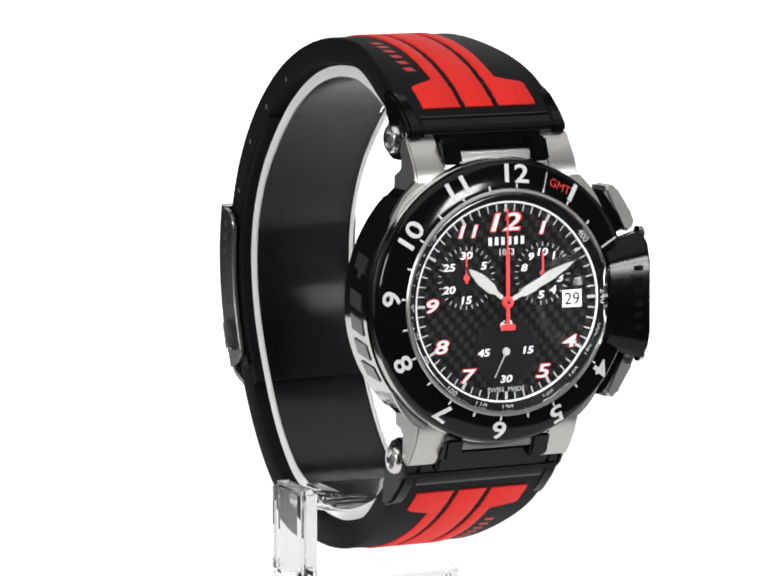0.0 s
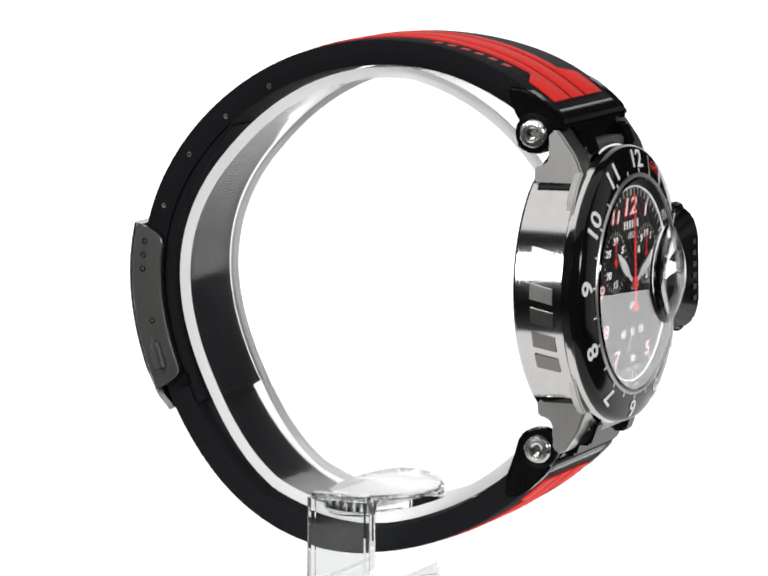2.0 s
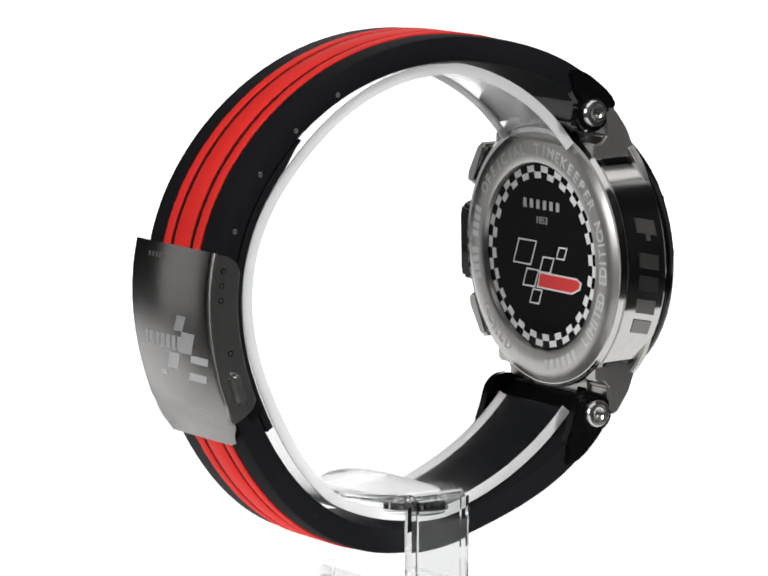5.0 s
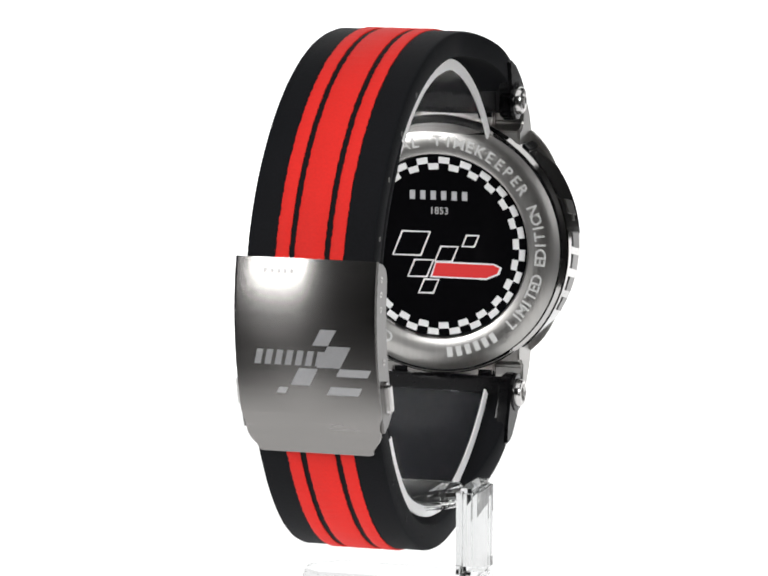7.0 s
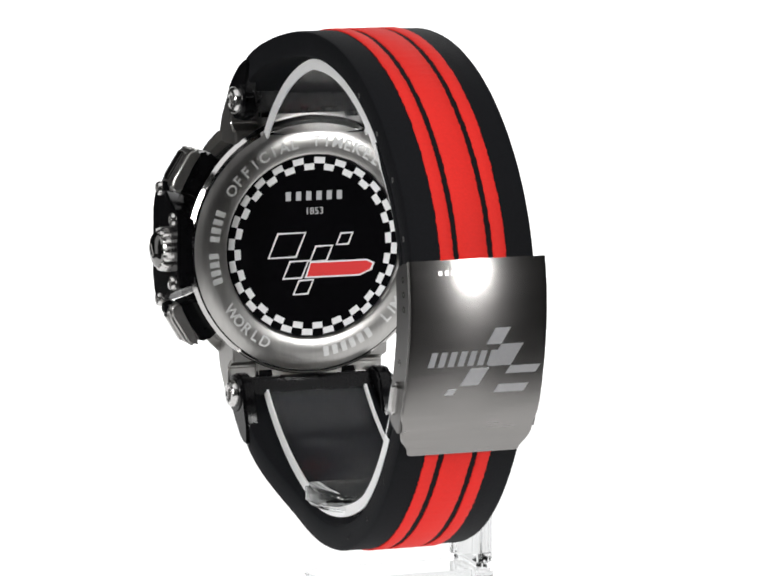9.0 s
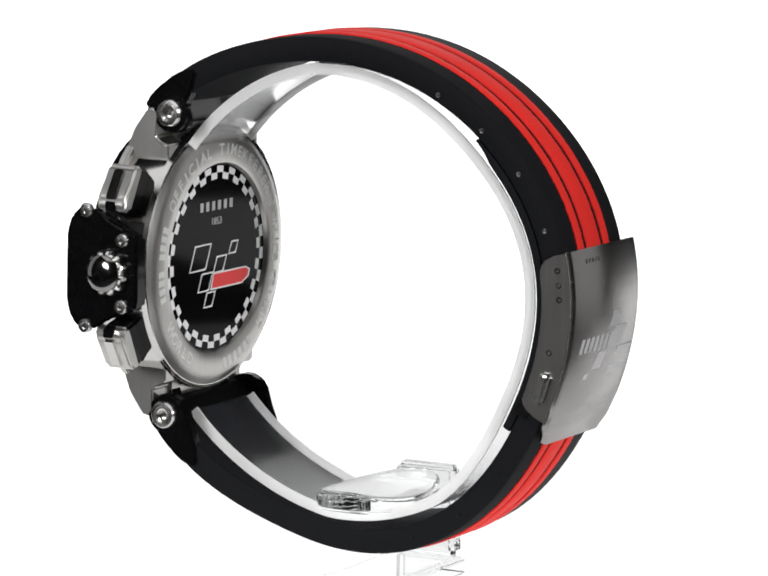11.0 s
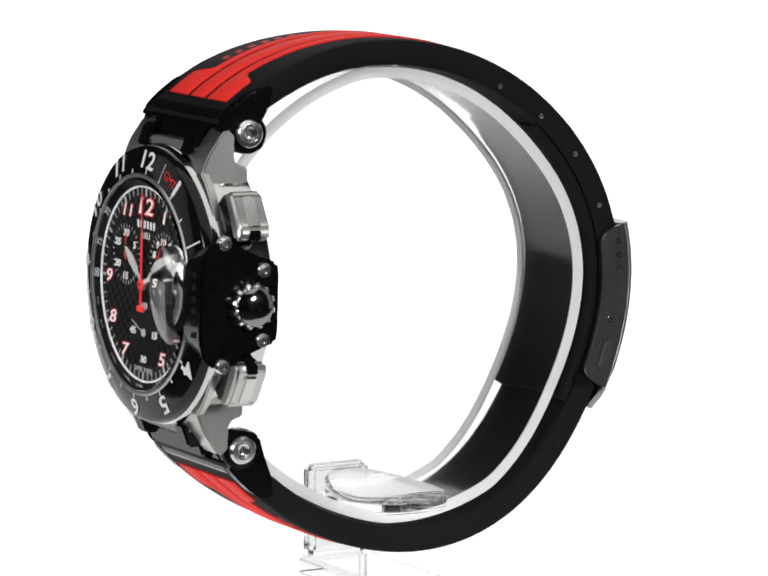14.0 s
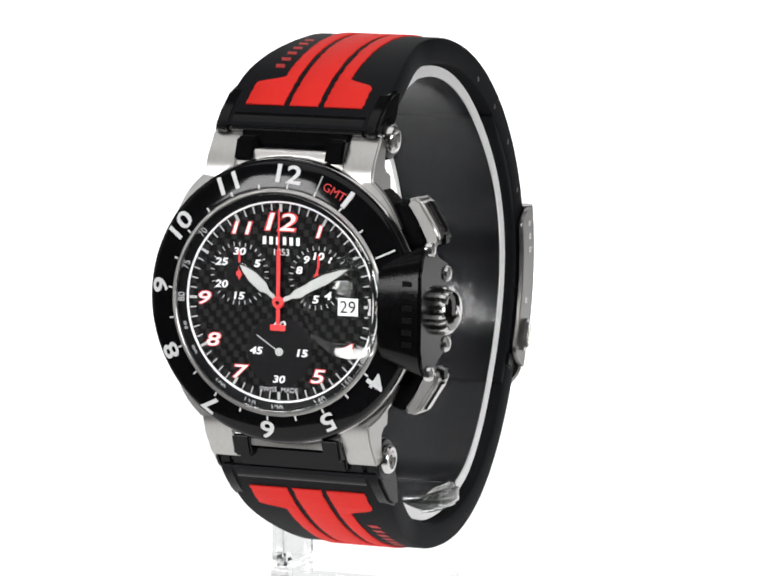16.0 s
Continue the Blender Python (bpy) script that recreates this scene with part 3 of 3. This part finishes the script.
def dial():
    d = part("dial", lathe([(0, DIAL), (15.3, DIAL), (15.3, DIAL - 0.6), (0, DIAL - 0.6)], 96), CARBON, watch, "black carbon weave dial", HEAD)
    part("flange", lathe([(15.3, DIAL - 0.3), (15.3, DIAL + 0.15), (17.05, 12.15), (17.05, DIAL - 0.3)], 128, True), SATIN_BLACK, d, "black sloped flange with a speed scale", HEAD)
    part("white_ring", lathe([(15.1, DIAL), (15.1, DIAL + 0.2), (15.36, DIAL + 0.26), (15.36, DIAL)], 128, True), WHITE, d, "thin white ring", HEAD)
    lift = math.degrees(math.atan2(0.7, 1.75))
    for v in (70, 75, 80, 85, 90, 100, 110, 120, 140, 160, 180, 200, 240, 400):
        a = 3600 / v * 6
        low = 95 < a < 260
        m = HEAD @ pose(0, 0, 0, 0, 0, -a) @ Matrix.Translation((0, 16.15, DIAL + 0.5)) @ pose(0, 0, 0, lift, 0, 180 if low else 0)
        part("scale_number", letters(str(v), 1.05, 0.04, fat=0.01), GREY_PRINT, d, "", m)
    for k in range(60):
        a = k * 6
        big = k % 5 == 0
        m = HEAD @ pose(0, 0, 0, 0, 0, -a) @ Matrix.Translation((0, 14.35 if big else 14.5, DIAL))
        part("minute_mark", block(-0.2 if big else -0.09, 0.2 if big else 0.09, -0.6, 0.6 if big else 0.5, 0, 0.12 if big else 0.05, 0), LUME if big else GREY_PRINT, d, "", m)
    for h, r, size in ((12, 12.2, 2.7), (1, 12.7, 1.9), (4, 12.7, 1.9), (5, 12.7, 2.1), (7, 12.7, 2.1), (8, 12.6, 2.1), (9, 12.4, 2.1), (11, 12.7, 1.9)):
        x, y = clock(r, h * 30)
        if h == 9:
            y = 0.0
        here = HEAD @ Matrix.Translation((x, y, DIAL))
        n = part("numeral", letters(str(h), size * 1.09, 0.04, 0.2, 0.035, 1.6), RED_PRINT, d, "red-edged white numeral", here)
        part("numeral_face", letters(str(h), size * 0.96, 0.09, 0.2, 0.004, 1.6), WHITE, n, "", here)
    part("maker_mark", bars(6.6, 1.2, 6, 0, 0.05, 0.5), WHITE, d, "white bars of the maker's mark", HEAD @ Matrix.Translation((0.1, 9.3, DIAL)))
    part("year", letters("1853", 1.0, 0.05), WHITE, d, "", HEAD @ Matrix.Translation((0.2, 7.6, DIAL)))
    part("origin_line", letters("SWISS  MADE", 0.75, 0.04), GREY_PRINT, d, "", HEAD @ Matrix.Translation((0, -13.4, DIAL)))
    # sub-dials
    for cx, cy, numbers, rad in ((-6.7, 4.0, (("30", 0), ("5", 60), ("25", 300), ("20", 240), ("15", 180)), 3.4),
                                 (6.3, 4.0, (("10", 0), ("1", 36), ("4", 144), ("5", 180), ("3", 108), ("8", 288), ("9", 324)), 3.3),
                                 (0.0, -7.6, (("60", 0), ("15", 90), ("30", 180), ("45", 270)), 4.2)):
        below = cy < 0
        sub = part("subdial", lathe([(0, 0.05), (rad - 1.2 if not below else 5.3, 0.05), ((rad - 1.2 if not below else 5.3) + 0.05, 0.0)], 48), DIAL_BLACK, d, "black sub-dial", HEAD @ Matrix.Translation((cx, cy, DIAL)))
        for text, a in numbers:
            x, y = clock(rad if not (below and a in (90, 270)) else rad - 0.4, a)
            part("sub_numeral", letters(text, 1.15, 0.05, 0.15, 0.025, 1.35), WHITE, sub, "", HEAD @ Matrix.Translation((cx + x, cy + y, DIAL + 0.05)))
        if not below:
            for k in range(30):
                a = k * 12
                m = HEAD @ Matrix.Translation((cx, cy, DIAL)) @ pose(0, 0, 0, 0, 0, -a) @ Matrix.Translation((0, 4.5, 0))
                part("sub_tick", block(-0.06, 0.06, -0.3, 0.3, 0, 0.04, 0), GREY_PRINT, sub, "", m)
            part("sub_hand", join(block(-0.16, 0.16, -0.9, 3.4, 0.1, 0.18, 0.03), lathe([(0, 0.22), (0.5, 0.2), (0.5, 0.05)], 20)), RED_PRINT, watch, "small red counter hand", HEAD @ Matrix.Translation((cx, cy, DIAL)))
    # date
    part("date_window", join(block(-1.5, 1.5, -1.25, 1.25, 0, 0.08, 0)), WHITE, d, "white date disc", HEAD @ Matrix.Translation((11.3, -0.1, DIAL)))
    part("date_number", letters("29", 1.75, 0.05), DIAL_BLACK, d, "", HEAD @ Matrix.Translation((11.3, -0.1, DIAL + 0.08)))

    # pointers
    def leaf(length, wide):
        return [(-0.32, 0.5), (-0.5, 1.6), (-0.42, 2.4), (-wide, 3.6), (-wide * 1.05, length * 0.68), (-wide * 0.5, length * 0.9), (0, length), (wide * 0.5, length * 0.9), (wide * 1.05, length * 0.68), (wide, 3.6), (0.42, 2.4), (0.5, 1.6), (0.32, 0.5)]

    for name, a, length, wide, z in (("hour_hand", -50.5, 9.0, 1.15, 0.25), ("minute_hand", 64.5, 13.6, 1.0, 0.45)):
        here = HEAD @ Matrix.Translation((0, 0, DIAL + z)) @ pose(0, 0, 0, 0, 0, -a)
        hand = part(name, prism(leaf(length, wide), 0, 0.14, 0.05), POLISHED, watch, "polished hand with white lume", here)
        part("lume", prism([(x * 0.72, 0.6 + (y - 0.6) * 0.93) for x, y in leaf(length, wide)], 0.13, 0.2, 0.03), LUME, hand, "white lume", here)
        part("hand_boss", lathe([(0, 0.16), (1.0, 0.16), (1.05, 0.0)], 32), POLISHED, hand, "", here)
    here = HEAD @ Matrix.Translation((0, 0, DIAL + 0.66))
    red = join(block(-0.3, 0.3, -3.4, 8.0, 0, 0.14, 0.05), block(-0.13, 0.13, 7.9, 14.2, 0, 0.14, 0.04), block(-1.25, 1.25, -4.3, -3.4, 0, 0.14, 0.06), lathe([(0, 0.3), (0.75, 0.3), (0.95, 0.1), (0.95, 0.0)], 32))
    hand = part("stop_seconds_hand", red, RED_PRINT, watch, "red stop-seconds hand with a cross-bar tail", here)
    part("hand_cap", lathe([(0, 0.38), (0.3, 0.36), (0.36, 0.25)], 20), POLISHED, hand, "", here)


dial()

bm = join(block(-0.09, 0.09, -0.6, 4.4, 0.15, 0.22, 0.02), lathe([(0, 0.3), (0.35, 0.28), (0.62, 0.22), (0.62, 0.05)], 24))
small_seconds = part("small_seconds_hand", bm, LUME, watch, "thin pale running seconds hand")


# ------------------------------------------------------------------ caseback
def caseback():
    back = Matrix.Translation((0, 0, 0)) @ pose(0, 0, 0, 0, 180, 0)  # x mirrored by the turn: seen from behind, x runs to the right
    here = HEAD @ Matrix.Translation((0, -0.3, 0)) @ back @ Matrix.Diagonal((1.07, 1.07, 1, 1))
    ring = part("caseback", lathe([(0, -1.0), (14.2, -1.0), (14.6, 0.15), (15.0, 0.35), (17.9, 0.3), (18.9, -0.2), (20.1, -0.9), (20.1, -2.0), (0, -2.0)], 128), SATIN, watch, "steel caseback ring with engraved words", here)
    disc = part("back_disc", lathe([(0, -0.5), (14.25, -0.5), (14.3, -0.9), (0, -0.9)], 96), BACK_GLASS, ring, "black printed disc with a checkered edge", here)
    n = 24
    for row, (r0, r1) in enumerate(((13.1, 14.1), (12.1, 13.1))):
        for i in range(n):
            a0 = (i * 2 + row) * 180 / n
            a1 = a0 + 180 / n
            poly = [clock(r0, a0), clock(r0, a1), clock(r1, a1), clock(r1, a0)]
            part("check", prism(poly, -0.5, -0.46), WHITE, disc, "", here)
    part("maker_mark", bars(10.2, 1.4, 6, 0, 0.05, 0.5), GREY_PRINT, disc, "grey bars of the maker's mark", here @ Matrix.Translation((0, 8.0, -0.5)))
    part("year", letters("1853", 1.1, 0.05), GREY_PRINT, disc, "", here @ Matrix.Translation((0.2, 5.6, -0.5)))

    def outline(poly, w=0.22):
        c = Vector((sum(x for x, y in poly) / len(poly), sum(y for x, y in poly) / len(poly)))
        bm = bmesh.new()
        out = [bm.verts.new((x, y, 0.05)) for x, y in poly]
        ins = []
        for x, y in poly:
            v = c - Vector((x, y))
            ins.append(bm.verts.new((x + v.x / v.length * w * 1.5, y + v.y / v.length * w * 1.5, 0.05)))
        for i in range(len(poly)):
            j = (i + 1) % len(poly)
            bm.faces.new((out[i], out[j], ins[j], ins[i]))
        return bm

    for cx, cy, w, h in ((-4.4, 0.3, 4.8, 4.0), (-2.9, -3.6, 3.3, 2.9), (1.3, -1.2, 3.0, 2.6), (5.2, 1.0, 2.2, 2.0), (-1.6, -6.4, 2.6, 2.4)):
        s = 0.2 * h
        part("logo_check", outline([(cx - w / 2 - s, cy - h / 2), (cx + w / 2 - s, cy - h / 2), (cx + w / 2 + s, cy + h / 2), (cx - w / 2 + s, cy + h / 2)]), WHITE, disc, "outlined slanted check", here @ Matrix.Translation((0, 0, -0.5)))
    bar = prism([(-1.4, -5.0), (7.8, -5.0), (9.9, -4.1), (10.3, -3.0), (9.0, -2.4), (-0.5, -2.4)], 0, 0.05)
    part("logo_bar_edge", bar, WHITE, disc, "", here @ Matrix.Translation((0, 0, -0.5)))
    bar = prism([(-1.0, -4.75), (7.7, -4.75), (9.5, -4.0), (9.9, -3.1), (8.9, -2.65), (-0.4, -2.65)], 0.0, 0.09)
    part("logo_bar", bar, RED_PRINT, disc, "red slanted bar", here @ Matrix.Translation((0, 0, -0.5)))

    def arc(text, middle, radius, step, outward=True):
        for i, ch in enumerate(text):
            if ch == " ":
                continue
            k = i - (len(text) - 1) / 2
            a = middle + k * step * (1 if outward else -1)
            m = here @ pose(0, 0, 0, 0, 0, -a) @ Matrix.Translation((0, radius, 0.3)) @ pose(0, 0, 0, 0, 0, 0 if outward else 180)
            part("engraved_letter", letters(ch, 1.75, 0.06, fat=0.02) if ch != "|" else prism([(-0.45, -0.8), (0.45, -0.8), (0.45, 0.8), (-0.45, 0.8)], 0, 0.06), ENGRAVED, ring, "", m)

    arc("OFFICIAL TIMEKEEPER", 0, 16.7, 6.2)
    arc("LIMITED EDITION", 101, 16.7, 4.7, False)
    arc("WORLD", 222, 16.7, 6.4, False)
    arc("|||| ||||", 272, 16.7, 4.6, False)
    arc("||||||", 160, 16.7, 5.2, False)


caseback()

# ------------------------------------------------------------------ clear display cuff
cuff = new("display_cuff")
tagged(cuff, "clear plastic display cuff holding the watch open", "display cuff")


def cuff_point(x, degrees, outer, deep):
    """The cuff is a plain ring, pressed in where the strap lies closer."""
    gap = 4.5 + 1.9 * (ease(92, 36, degrees) if degrees > 0 else ease(-90, -28, degrees))
    r = min(36.8, loop_radius(radians(degrees)) - gap) - (0 if outer else deep)
    return Vector((x, LOOP_Y + r * math.cos(radians(degrees)), LIFT + LOOP_Z + r * math.sin(radians(degrees))))


def cuff_band(x0, x1, deep, steps=120):
    bm = bmesh.new()
    rings = [[bm.verts.new(cuff_point(x, -143 + 286 * i / steps, far, deep)) for x, far in ((x0, False), (x1, False), (x1, True), (x0, True))] for i in range(steps + 1)]
    for p, q in zip(rings, rings[1:]):
        for k in range(4):
            bm.faces.new((p[k], p[(k + 1) % 4], q[(k + 1) % 4], q[k]))
    bm.faces.new(rings[0])
    bm.faces.new(rings[-1])
    return bm


band = part("band", cuff_band(-8.6, 8.6, 0.9), HAZY, cuff, "clear plastic band")
band.visible_shadow = False
for x0, x1 in ((8.62, 8.92), (-8.92, -8.62)):
    part("rim", cuff_band(x0, x1, 1.75), FROSTED_LIT, cuff, "frosted cut edge, whitened for the light it pipes")

# ------------------------------------------------------------------ clear stand
stand = new("display_stand")
tagged(stand, "clear acrylic display stand with one upright leg", "display stand")


def acrylic():
    base = prism([(-17.2, -6.3), (9, -6.3), (12.2, -4), (13, 0), (12.2, 4), (9, 6.3), (-17.2, 6.3)], 0, 3.6, 0.5)
    ob = part("base", base, ACRYLIC, stand, "clear acrylic base bar", None, False)
    ob.visible_shadow = False
    leg = block(-17.4, -13.9, -5.5, 5.5, 3.61, LIFT - 34.5, 0.8)
    ob = part("leg", leg, ACRYLIC, stand, "clear acrylic upright", None, False)
    ob.visible_shadow = False
    rim = []
    for i in range(40):
        d = radians(9 * i)
        x = 13.1 * math.cos(d)
        rim.append((x - 0.7, math.copysign(abs(math.sin(d)) ** 0.8, math.sin(d)) * (8.2 + 0.14 * x)))
    top = prism(rim, LIFT - 38.9, LIFT - 36.4, 0.9, 4)
    for v in top.verts:
        v.co.z += 1.5 * (1 - (v.co.y / 9.0) ** 2) * (1.0 if v.co.z > LIFT - 37.6 else 0.4)
    ob = part("tongue", top, ACRYLIC, stand, "clear acrylic tongue through the cuff")
    ob.visible_shadow = False


acrylic()


# ------------------------------------------------------------------ what moves
def motions():
    rows = []
    for t in range(0, 17):
        s = (t - 8) / 8
        turn = 182.17 + 155.35 * s + 1.01 * s ** 2 + 1.66 * s ** 3 - 0.64 * s ** 4 - 0.78 * s ** 5 - 0.45 * s ** 6
        rows.append((float(t), pose(0, 0, 0, 0, 0, turn) @ pose(0.0001, 0, 0)))
    for thing in (watch, cuff, stand):
        walk(thing, rows)
    rows = []
    for t in (0.0, 4.0, 8.0, 12.0, 16.0):
        rows.append((t, HEAD_M @ Matrix.Translation((0, -0.0076, DIAL / 1000)) @ pose(0, 0, 0, 0, 0, -(207 + 6.0 * t))))
    walk(small_seconds, rows)


motions()
